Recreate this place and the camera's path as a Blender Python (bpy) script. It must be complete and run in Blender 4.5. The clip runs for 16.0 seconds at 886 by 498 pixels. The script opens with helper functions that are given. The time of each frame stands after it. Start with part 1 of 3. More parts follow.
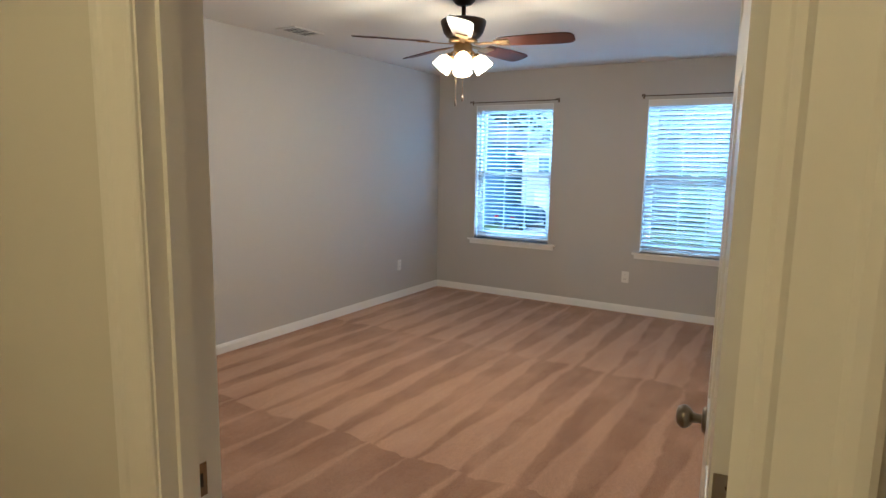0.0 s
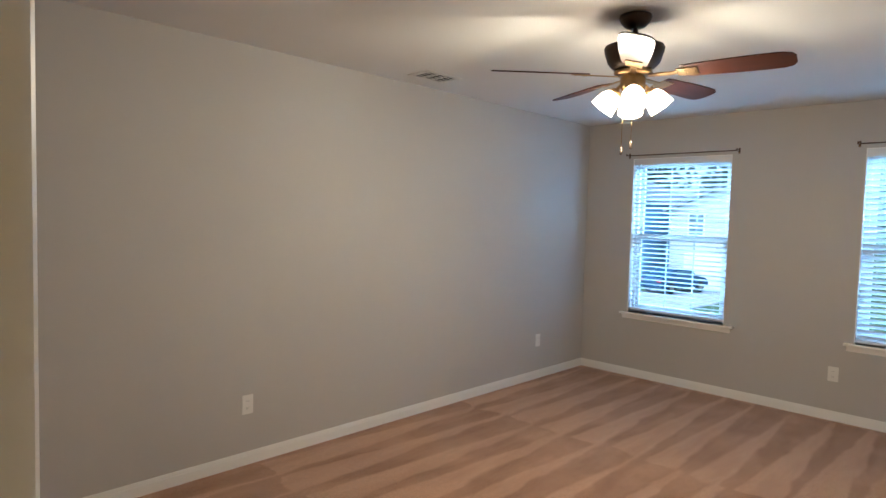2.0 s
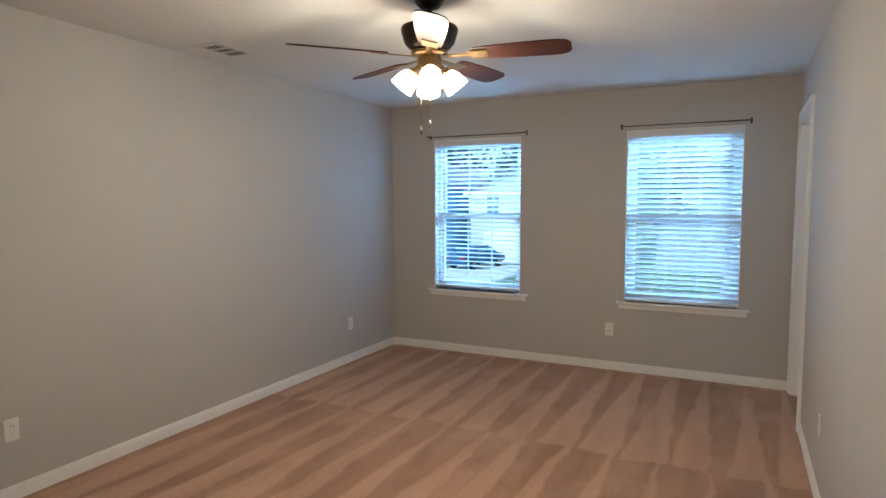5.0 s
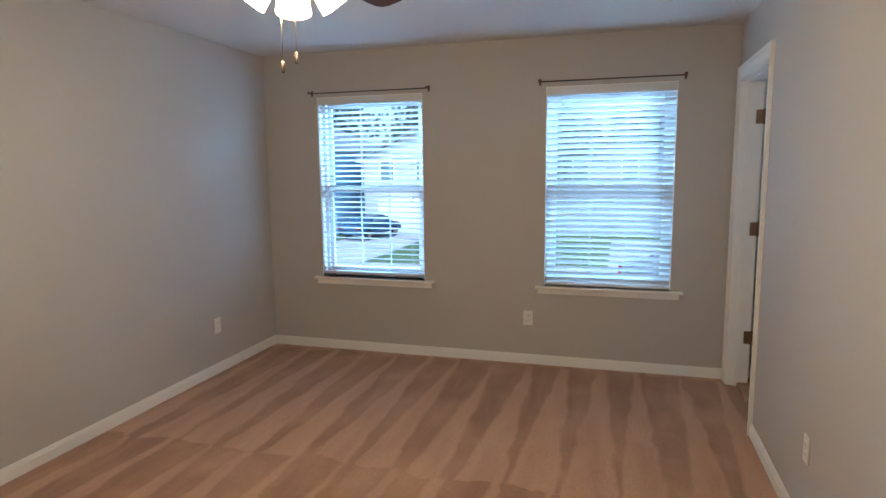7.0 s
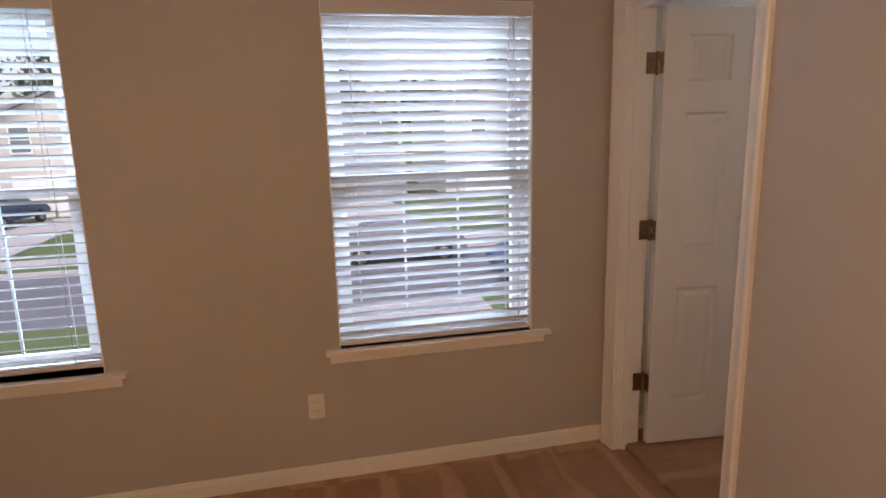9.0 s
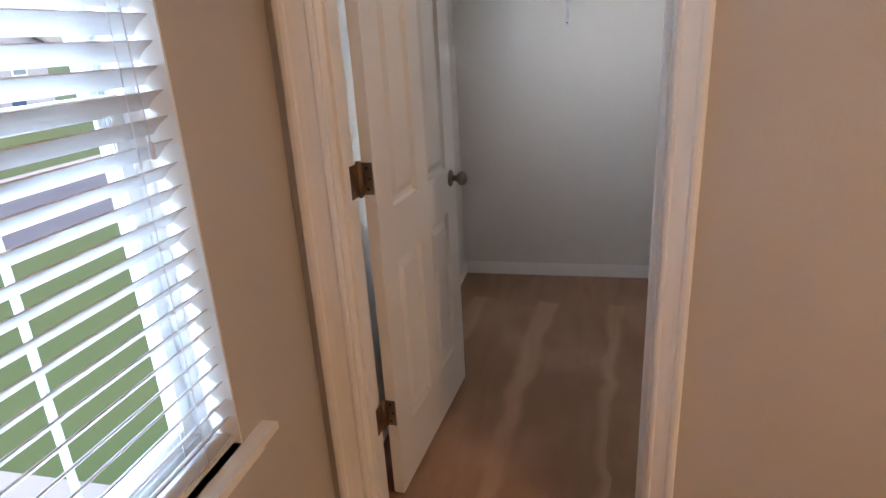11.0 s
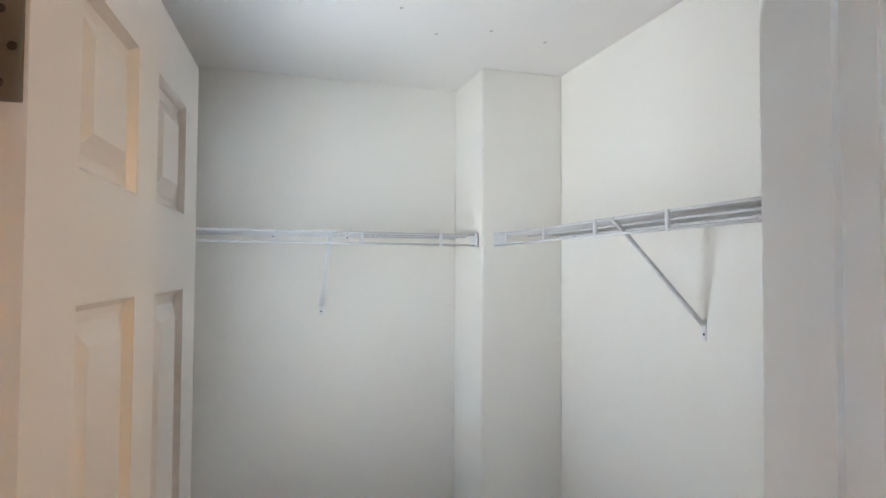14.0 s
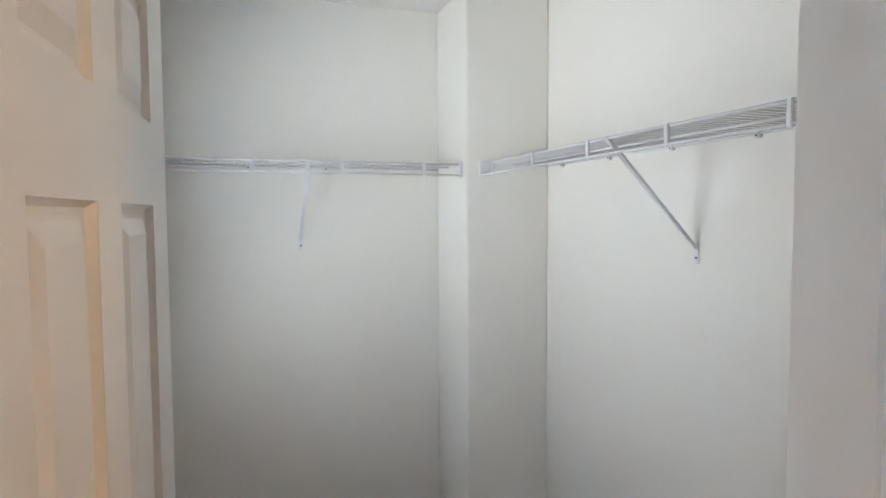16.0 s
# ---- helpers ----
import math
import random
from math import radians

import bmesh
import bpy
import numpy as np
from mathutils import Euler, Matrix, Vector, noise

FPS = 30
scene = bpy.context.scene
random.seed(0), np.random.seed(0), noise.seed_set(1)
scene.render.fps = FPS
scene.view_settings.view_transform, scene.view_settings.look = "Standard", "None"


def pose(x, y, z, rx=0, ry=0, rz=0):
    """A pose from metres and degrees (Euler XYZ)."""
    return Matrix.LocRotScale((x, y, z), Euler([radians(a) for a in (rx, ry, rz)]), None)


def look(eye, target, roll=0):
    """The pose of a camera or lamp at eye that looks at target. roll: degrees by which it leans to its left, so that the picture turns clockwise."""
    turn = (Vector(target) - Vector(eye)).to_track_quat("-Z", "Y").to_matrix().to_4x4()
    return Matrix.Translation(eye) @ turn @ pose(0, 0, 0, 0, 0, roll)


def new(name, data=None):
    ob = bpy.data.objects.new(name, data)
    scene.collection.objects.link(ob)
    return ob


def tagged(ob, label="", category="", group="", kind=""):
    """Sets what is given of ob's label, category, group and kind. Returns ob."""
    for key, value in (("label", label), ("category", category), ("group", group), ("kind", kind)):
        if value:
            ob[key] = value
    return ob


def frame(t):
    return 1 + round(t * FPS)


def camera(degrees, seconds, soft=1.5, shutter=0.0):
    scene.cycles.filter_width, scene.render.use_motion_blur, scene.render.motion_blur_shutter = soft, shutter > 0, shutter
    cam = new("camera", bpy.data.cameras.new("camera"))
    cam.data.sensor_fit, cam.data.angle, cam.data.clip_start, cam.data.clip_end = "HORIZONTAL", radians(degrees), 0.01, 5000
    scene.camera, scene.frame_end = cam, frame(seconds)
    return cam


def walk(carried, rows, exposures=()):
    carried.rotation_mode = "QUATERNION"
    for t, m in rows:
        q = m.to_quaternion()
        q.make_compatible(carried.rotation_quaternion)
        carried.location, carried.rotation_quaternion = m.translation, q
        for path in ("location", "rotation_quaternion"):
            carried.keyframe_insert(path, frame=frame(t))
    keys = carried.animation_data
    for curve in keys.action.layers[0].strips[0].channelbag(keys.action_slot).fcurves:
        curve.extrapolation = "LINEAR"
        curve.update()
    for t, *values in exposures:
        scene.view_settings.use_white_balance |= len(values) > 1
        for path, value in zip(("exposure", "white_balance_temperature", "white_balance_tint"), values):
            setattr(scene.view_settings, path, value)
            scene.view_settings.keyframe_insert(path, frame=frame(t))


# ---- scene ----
cam = camera(72.6, 16.0)
PATH = [
    (0, (3.767, -6.089, 1.476), (2.742, -4.396, 1.185), 1.0),
    (0.5, (3.654, -5.9, 1.453), (2.583, -4.23, 1.196), 1.4),
    (1, (3.49, -5.79, 1.451), (2.407, -4.122, 1.241), 1.1),
    (1.5, (3.356, -5.639, 1.489), (2.244, -3.982, 1.346), 1.1),
    (2, (3.282, -5.477, 1.501), (1.889, -4.046, 1.386), 1.6),
    (2.5, (3.242, -5.411, 1.499), (1.642, -4.214, 1.412), 0.5),
    (3, (3.258, -5.416, 1.507), (1.739, -4.118, 1.412), -0.6),
    (3.5, (3.274, -5.431, 1.512), (2.044, -3.858, 1.396), -0.6),
    (4, (3.3, -5.427, 1.514), (2.315, -3.693, 1.376), -0.3),
    (4.2, (3.3, -5.444, 1.509), (2.382, -3.673, 1.368), -0.2),
    (6.3, (3.137, -5.187, 1.462), (2.29, -3.385, 1.267), -0.1),
    (6.5, (3.111, -5.017, 1.483), (2.325, -3.192, 1.261), -0.5),
    (7, (2.897, -4.581, 1.504), (2.34, -2.678, 1.237), -0.6),
    (7.5, (2.761, -4.086, 1.502), (2.362, -2.148, 1.208), 0.1),
    (8, (2.573, -3.596, 1.526), (2.331, -1.641, 1.181), -0.4),
    (8.5, (2.37, -3.08, 1.535), (2.43, -1.12, 1.147), -1.1),
    (9, (2.259, -2.6, 1.575), (2.689, -0.689, 1.170), -1.4),
    (9.5, (2.125, -2.12, 1.575), (2.990, -0.367, 1.158), -1.7),
    (10, (1.985, -1.535, 1.505), (3.355, -0.147, 1.057), -1.7),
    (12.3, (2.909, -0.324, 1.413), (4.747, -0.705, 0.721), -2.6),
    (12.5, (2.961, -0.3, 1.466), (4.814, -0.743, 0.86), -2.6),
    (12.6, (2.979, -0.299, 1.479), (4.845, -0.754, 0.924), -2.8),
    (13, (3.064, -0.331, 1.567), (4.958, -0.844, 1.183), -0.9),
    (13.5, (3.151, -0.346, 1.599), (5.061, -0.91, 1.412), 0.3),
    (14, (3.244, -0.35, 1.638), (5.151, -0.948, 1.705), 0.3),
    (14.5, (3.285, -0.332, 1.644), (5.137, -1.019, 1.958), 0.4),
    (15, (3.298, -0.339, 1.644), (5.133, -1.042, 2.014), 0.3),
    (15.5, (3.31, -0.342, 1.623), (5.168, -1.059, 1.797), 0.2),
    (16, (3.318, -0.344, 1.582), (5.199, -1.015, 1.468), -0.3),
]
walk(cam, [(t, look(eye, target, roll)) for t, eye, target, roll in PATH],
     [(0, 2.1, 4320, 3), (1.5, 2.1, 4350, 3), (2.5, 2.2, 4350, 3), (4, 2.0, 4350, 3), (6.5, 2.0, 4400, 4), (7.5, 1.9, 4850, 8), (8, 1.85, 5100, 12),
      (8.5, 1.65, 5900, 22), (9.5, 1.55, 6600, 28), (10, 1.6, 6500, 29), (12.5, 2.8, 5600, 13), (13, 2.5, 5850, 15), (14, 2.4, 6000, 16), (16, 2.45, 6000, 16)])

# ---- world and light ----
world = bpy.data.worlds.new("sky")
world.use_nodes = True
scene.world = world
sky = world.node_tree.nodes.new("ShaderNodeTexSky")
sky.sky_type, sky.sun_disc = "NISHITA", False
sky.sun_elevation, sky.sun_rotation = radians(50), radians(200)
sky.air_density, sky.dust_density = 1.0, 3.0
back = world.node_tree.nodes["Background"]
world.node_tree.links.new(sky.outputs[0], back.inputs[0])
back.inputs[1].default_value = 0.092
sun = new("sun", bpy.data.lights.new("sun", "SUN"))
sun.data.energy, sun.data.angle, sun.data.color = 0.4, radians(12), (1, 0.96, 0.9)
sun.matrix_world = look((-5, -13, 20), (0, 0, 0))
SKYBLUE = (0.62, 0.86, 1.0)
for x, watts in ((-0.9, 165.0), (4.7, 160.0)):
    # added area lamps outdoors, out of view, in place of slanting sky light
    lamp = new("window_skylight", bpy.data.lights.new("window_skylight", "AREA"))
    lamp.data.shape, lamp.data.size, lamp.data.size_y = "RECTANGLE", 1.9, 0.7
    lamp.data.energy, lamp.data.color = watts, SKYBLUE
    lamp.matrix_world = look((x, 1.7, 2.95), (1.9, 0.0, 1.4))
# added area lamp filling the closet window's opening instead of daylight
lamp = new("window_skylight", bpy.data.lights.new("window_skylight", "AREA"))
lamp.data.shape, lamp.data.size, lamp.data.size_y = "RECTANGLE", 0.88, 1.44
lamp.data.energy, lamp.data.color = 4.9, (1.0, 0.97, 0.89)
lamp.matrix_world = look((4.705, 0.19, 1.345), (4.705, -1.0, 1.345))
WARM = (1.0, 0.66, 0.33)


# ---- materials ----
def mat(name, color, rough=0.6, metal=0.0, vary=0.06, scale=3.0, bump=0.0, bump_scale=200.0, tint=None):
    """A painted or solid surface: broad stains, fine grain and relief."""
    m = bpy.data.materials.new(name)
    m.use_nodes = True
    nt = m.node_tree
    bsdf = nt.nodes["Principled BSDF"]
    bsdf.inputs["Roughness"].default_value = rough
    bsdf.inputs["Metallic"].default_value = metal
    tc = nt.nodes.new("ShaderNodeTexCoord")
    broad = nt.nodes.new("ShaderNodeTexNoise")
    broad.inputs["Scale"].default_value, broad.inputs["Detail"].default_value = scale, 4
    nt.links.new(tc.outputs["Object"], broad.inputs["Vector"])
    ramp = nt.nodes.new("ShaderNodeMix")
    ramp.data_type = "RGBA"
    other = tint or tuple(c * (1 - vary * 2) for c in color)
    ramp.inputs[6].default_value = (*[min(1, c * (1 + vary * 0.5)) for c in color], 1)
    ramp.inputs[7].default_value = (*other, 1)
    nt.links.new(broad.outputs["Fac"], ramp.inputs[0])
    nt.links.new(ramp.outputs[2], bsdf.inputs["Base Color"])
    if bump:
        fine = nt.nodes.new("ShaderNodeTexNoise")
        fine.inputs["Scale"].default_value, fine.inputs["Detail"].default_value = bump_scale, 3
        nt.links.new(tc.outputs["Object"], fine.inputs["Vector"])
        b = nt.nodes.new("ShaderNodeBump")
        b.inputs["Strength"].default_value, b.inputs["Distance"].default_value = bump, 0.002
        nt.links.new(fine.outputs["Fac"], b.inputs["Height"])
        nt.links.new(b.outputs[0], bsdf.inputs["Normal"])
    return m


def lit(name, color, strength, base=(0.9, 0.85, 0.75)):
    m = mat(name, base, 0.4)
    b = m.node_tree.nodes["Principled BSDF"]
    b.inputs["Emission Color"].default_value = (*color, 1)
    b.inputs["Emission Strength"].default_value = strength
    return m


def carpet_material(name, closet=False):
    """Brown cut pile with wedge-shaped vacuum strokes in rows."""
    m = mat(name, (0.30, 0.19, 0.135), 0.95)
    nt = m.node_tree
    N, L = nt.nodes.new, nt.links.new
    bsdf = nt.nodes["Principled BSDF"]

    def maths(op, a, b=None, c=None):
        n = N("ShaderNodeMath")
        n.operation = op
        for k, v in enumerate((a, b, c)):
            if v is None:
                continue
            if isinstance(v, (int, float)):
                n.inputs[k].default_value = v
            else:
                L(v, n.inputs[k])
        return n.outputs[0]

    tc = N("ShaderNodeTexCoord")
    wob = N("ShaderNodeTexNoise")
    wob.inputs["Scale"].default_value, wob.inputs["Detail"].default_value = 3.2, 5
    L(tc.outputs["Object"], wob.inputs["Vector"])
    xyz = N("ShaderNodeSeparateXYZ")
    L(tc.outputs["Object"], xyz.inputs[0])
    px, py = (xyz.outputs["Y"], xyz.outputs["X"]) if closet else (xyz.outputs["X"], xyz.outputs["Y"])
    w = maths("SUBTRACT", wob.outputs["Fac"], 0.5)
    row_y = maths("ADD", maths("MULTIPLY_ADD", py, 0.55, 0.03), maths("MULTIPLY", w, 0.16))
    row = maths("FLOOR", row_y)
    along = maths("FRACT", row_y)
    # strokes lean a little more nearer to the door
    lean = maths("MULTIPLY", maths("MULTIPLY", maths("ADD", py, 1.0), py), 0.02)
    col_x = maths("ADD", maths("ADD", maths("MULTIPLY", px, 2.6 if closet else 3.7), lean), maths("ADD", maths("MULTIPLY", row, 0.37), maths("MULTIPLY", w, 0.34)))
    across = maths("ABSOLUTE", maths("SUBTRACT", maths("FRACT", col_x), 0.5))
    dice = N("ShaderNodeTexWhiteNoise")
    dice.noise_dimensions = "1D"
    L(maths("ADD", maths("FLOOR", col_x), maths("MULTIPLY", row, 17.3)), dice.inputs["W"])
    edge = maths("ADD", maths("MULTIPLY_ADD", along, -0.10 if closet else 0.34, 0.44 if closet else 0.02), maths("MULTIPLY", dice.outputs["Value"], 0.16))
    wedge = N("ShaderNodeMapRange")
    wedge.interpolation_type = "SMOOTHSTEP"
    L(maths("SUBTRACT", edge, across), wedge.inputs[0])
    wedge.inputs[1].default_value, wedge.inputs[2].default_value = -0.045, 0.05
    patch = N("ShaderNodeTexNoise")
    patch.inputs["Scale"].default_value, patch.inputs["Detail"].default_value = 2.3, 6
    L(tc.outputs["Object"], patch.inputs["Vector"])
    brushed = N("ShaderNodeMapping")
    brushed.inputs["Scale"].default_value = (1.2, 7.0, 1.0) if closet else (7.0, 1.2, 1.0)
    L(tc.outputs["Object"], brushed.inputs[0])
    streak = N("ShaderNodeTexNoise")
    streak.inputs["Scale"].default_value, streak.inputs["Detail"].default_value, streak.inputs["Distortion"].default_value = 1.0, 4, 0.6
    L(brushed.outputs[0], streak.inputs["Vector"])
    broken = N("ShaderNodeMapRange")
    broken.clamp = True
    L(patch.outputs["Fac"], broken.inputs[0])
    broken.inputs[1].default_value, broken.inputs[2].default_value = 0.36, 0.56
    stroke = maths("MULTIPLY", wedge.outputs[0], maths("MULTIPLY_ADD", broken.outputs[0], 0.55, 0.45))
    smudge = N("ShaderNodeMapRange")
    smudge.clamp = True
    L(streak.outputs["Fac"], smudge.inputs[0])
    smudge.inputs[1].default_value, smudge.inputs[2].default_value = 0.42, 0.66
    fac = maths("ADD", maths("MULTIPLY", stroke, 0.72), maths("MULTIPLY", smudge.outputs[0], 0.34))
    mix = N("ShaderNodeMix")
    mix.data_type = "RGBA"
    mix.inputs[6].default_value, mix.inputs[7].default_value = (0.53, 0.32, 0.195, 1), (0.315, 0.168, 0.092, 1)
    L(fac, mix.inputs[0])
    pile = N("ShaderNodeTexNoise")
    pile.inputs["Scale"].default_value, pile.inputs["Detail"].default_value = 260, 2
    L(tc.outputs["Object"], pile.inputs["Vector"])
    mul = N("ShaderNodeMix")
    mul.data_type, mul.blend_type = "RGBA", "MULTIPLY"
    mul.inputs[0].default_value = 0.7
    L(mix.outputs[2], mul.inputs[6])
    grey = N("ShaderNodeMapRange")
    L(pile.outputs["Fac"], grey.inputs[0])
    grey.inputs[1].default_value, grey.inputs[2].default_value, grey.inputs[3].default_value, grey.inputs[4].default_value = 0.3, 0.7, 0.55, 1.25
    L(grey.outputs[0], mul.inputs[7])
    L(mul.outputs[2], bsdf.inputs["Base Color"])
    b = N("ShaderNodeBump")
    b.inputs["Strength"].default_value, b.inputs["Distance"].default_value = 0.6, 0.006
    L(pile.outputs["Fac"], b.inputs["Height"])
    L(b.outputs[0], bsdf.inputs["Normal"])
    bsdf.inputs["Sheen Weight"].default_value = 0.15
    return m


def wood_material(name, dark, light, rough=0.35):
    m = mat(name, dark, rough)
    nt = m.node_tree
    tc = nt.nodes.new("ShaderNodeTexCoord")
    mp = nt.nodes.new("ShaderNodeMapping")
    mp.inputs["Scale"].default_value = (3, 40, 40)
    nz = nt.nodes.new("ShaderNodeTexNoise")
    nz.inputs["Scale"].default_value, nz.inputs["Detail"].default_value = 1.5, 5
    mix = nt.nodes.new("ShaderNodeMix")
    mix.data_type = "RGBA"
    mix.inputs[6].default_value, mix.inputs[7].default_value = (*dark, 1), (*light, 1)
    nt.links.new(tc.outputs["Object"], mp.inputs[0])
    nt.links.new(mp.outputs[0], nz.inputs["Vector"])
    nt.links.new(nz.outputs["Fac"], mix.inputs[0])
    nt.links.new(mix.outputs[2], nt.nodes["Principled BSDF"].inputs["Base Color"])
    return m


def glass_material():
    m = bpy.data.materials.new("window_glass")
    m.use_nodes = True
    b = m.node_tree.nodes["Principled BSDF"]
    b.inputs["Base Color"].default_value = (0.96, 0.98, 0.98, 1)
    b.inputs["Transmission Weight"].default_value, b.inputs["Roughness"].default_value, b.inputs["IOR"].default_value = 1, 0.0, 1.02
    return m


GREIGE = mat("greige_wall_paint", (0.51, 0.485, 0.455), 0.7, vary=0.015, scale=1.2, bump=0.25, bump_scale=160)
CREAM = mat("closet_wall_paint", (0.74, 0.72, 0.665), 0.8, vary=0.015, scale=1.2, bump=0.25, bump_scale=160)
CEIL = mat("ceiling_paint", (0.72, 0.70, 0.67), 0.9, vary=0.02, scale=2, bump=0.4, bump_scale=90)
TRIM = mat("white_trim_paint", (0.86, 0.845, 0.81), 0.35, vary=0.015, scale=2, bump=0.06, bump_scale=60)
DOORW = mat("white_door_paint", (0.78, 0.765, 0.73), 0.28, vary=0.02, scale=2, bump=0.15, bump_scale=70)
SLAT = mat("white_slat_vinyl", (0.68, 0.685, 0.69), 0.45, vary=0.02)
VINYL = mat("window_vinyl", (0.70, 0.71, 0.71), 0.4, vary=0.02)
# window vinyl darkened: the bars' backlit shade is put into their colour
GRILLE = mat("backlit_grille_bar", (0.42, 0.45, 0.47), 0.5, vary=0.02)
PLATE = mat("outlet_plastic", (0.80, 0.78, 0.73), 0.3, vary=0.01)
DARK = mat("dark_slot", (0.02, 0.02, 0.02), 0.6)
BRONZE = mat("dark_bronze_metal", (0.055, 0.038, 0.028), 0.4, metal=0.7, vary=0.2, scale=20)
BRASS = mat("antique_brass_metal", (0.42, 0.29, 0.13), 0.3, metal=1.0, vary=0.15, scale=30)
NICKEL = mat("brushed_nickel", (0.30, 0.26, 0.21), 0.28, metal=1.0, vary=0.1, scale=30)
HINGE = mat("worn_brass_hinge", (0.33, 0.22, 0.14), 0.38, metal=0.9, vary=0.2, scale=60)
BLADE = wood_material("cherry_blade_wood", (0.020, 0.007, 0.004), (0.060, 0.019, 0.009), 0.45)
WIRE = mat("white_coated_wire", (0.66, 0.67, 0.68), 0.35, vary=0.01)
VENTW = mat("vent_enamel", (0.72, 0.69, 0.64), 0.4)
FROST = mat("frosted_white_glass", (0.78, 0.78, 0.77), 0.25, vary=0.01)
GLOW = lit("lit_frosted_shade", (1.0, 0.62, 0.28), 3.2)
BLADE.node_tree.nodes["Principled BSDF"].inputs["Specular IOR Level"].default_value = 0.2
CARPET = carpet_material("carpet")
CARPET_C = carpet_material("closet_carpet", True)
GLASS = glass_material()
ROD = mat("brown_curtain_rod", (0.10, 0.06, 0.045), 0.45, metal=0.5)
STAIN = mat("pale_green_stain", (0.36, 0.62, 0.56), 0.9, tint=(0.50, 0.66, 0.60), scale=40)
SPECK = mat("grey_ceiling_speck", (0.46, 0.46, 0.44), 0.9)
GRASS = mat("lawn_grass", (0.075, 0.12, 0.035), 0.9, tint=(0.12, 0.15, 0.05), scale=0.4, bump=0.5, bump_scale=30)
CONCRETE = mat("driveway_concrete", (0.45, 0.43, 0.40), 0.85, vary=0.1, scale=0.6, bump=0.3, bump_scale=40)
ASPHALT = mat("street_asphalt", (0.17, 0.17, 0.175), 0.85, vary=0.15, scale=0.8, bump=0.4, bump_scale=60)
SIDING_W = mat("cream_siding", (0.62, 0.59, 0.52), 0.7, vary=0.05)
SIDING_B = mat("blue_grey_siding", (0.31, 0.44, 0.58), 0.7, vary=0.05)
SIDING_G = mat("grey_siding", (0.34, 0.35, 0.36), 0.7, vary=0.05)
SHINGLE = mat("roof_shingle", (0.27, 0.275, 0.28), 0.9, vary=0.2, scale=4, bump=0.5, bump_scale=20)
PANE = mat("house_pane", (0.20, 0.26, 0.27), 0.08)
LEAF = mat("tree_foliage", (0.10, 0.12, 0.07), 0.7, tint=(0.12, 0.15, 0.11), scale=1.5)
BARK = mat("tree_bark", (0.10, 0.075, 0.055), 0.9, vary=0.2, scale=8)
CARBLUE = mat("dark_blue_car_paint", (0.05, 0.09, 0.15), 0.2, vary=0.05)
CARGREY = mat("grey_car_paint", (0.16, 0.17, 0.18), 0.2, vary=0.05)

TYRE = mat("tyre_rubber", (0.02, 0.02, 0.02), 0.8)
REDLENS = mat("red_tail_lens", (0.35, 0.02, 0.02), 0.2)


# ---- mesh tools ----
def boxes(items, bevel=0.0):
    """A bmesh of boxes given as (x0, y0, z0, x1, y1, z1)."""
    bm = bmesh.new()
    for x0, y0, z0, x1, y1, z1 in items:
        vs = [bm.verts.new((x, y, z)) for z in (z0, z1) for x, y in ((x0, y0), (x1, y0), (x1, y1), (x0, y1))]
        for f in ((3, 2, 1, 0), (4, 5, 6, 7), (0, 1, 5, 4), (1, 2, 6, 5), (2, 3, 7, 6), (3, 0, 4, 7)):
            bm.faces.new([vs[k] for k in f])
    if bevel:
        bmesh.ops.bevel(bm, geom=bm.edges[:], offset=bevel, segments=2, affect="EDGES", clamp_overlap=True)
    return bm


def lathe(profile, n=24, m=None):
    """A turned solid from (radius, height) pairs."""
    bm = bmesh.new()
    rings = []
    for r, z in profile:
        if r < 1e-5:
            rings.append([bm.verts.new((0, 0, z))])
        else:
            rings.append([bm.verts.new((r * math.cos(2 * math.pi * k / n), r * math.sin(2 * math.pi * k / n), z)) for k in range(n)])
    for a, b in zip(rings, rings[1:]):
        for k in range(n):
            p = [a[k % len(a)], a[(k + 1) % len(a)], b[(k + 1) % len(b)], b[k % len(b)]]
            p = list(dict.fromkeys(p))
            if len(p) > 2:
                bm.faces.new(p)
    bmesh.ops.recalc_face_normals(bm, faces=bm.faces[:])
    for f in bm.faces:
        f.smooth = True
    if m is not None:
        bmesh.ops.transform(bm, matrix=m, verts=bm.verts[:])
    return bm


def tube(points, r, n=8, bm=None):
    """Straight round rods along pairs of points."""
    bm = bm or bmesh.new()
    for a, b in zip(points, points[1:]):
        a, b = Vector(a), Vector(b)
        q = (b - a).to_track_quat("Z", "Y")
        ring = [q @ Vector((r * math.cos(2 * math.pi * k / n), r * math.sin(2 * math.pi * k / n), 0)) for k in range(n)]
        va, vb = [bm.verts.new(a + v) for v in ring], [bm.verts.new(b + v) for v in ring]
        for k in range(n):
            f = bm.faces.new((va[k], va[(k + 1) % n], vb[(k + 1) % n], vb[k]))
            f.smooth = True
        bm.faces.new(va[::-1]), bm.faces.new(vb)
    return bm


def part(name, bm, material, parent=None, label="", m=None):
    me = bpy.data.meshes.new(name)
    bm.to_mesh(me)
    bm.free()
    me.materials.append(material)
    ob = new(name, me)
    if parent is not None:
        ob.parent = parent
    if m is not None:
        ob.matrix_basis = m
    if label:
        tagged(ob, label)
    return ob


def thing(name, m, label, category, group="", kind=""):
    ob = new(name)
    ob.empty_display_size = 0.1
    ob.matrix_basis = m
    return tagged(ob, label, category, group, kind)


def structure(name, bm, material, label, category):
    return tagged(part(name, bm, material), label, category, kind="structure")


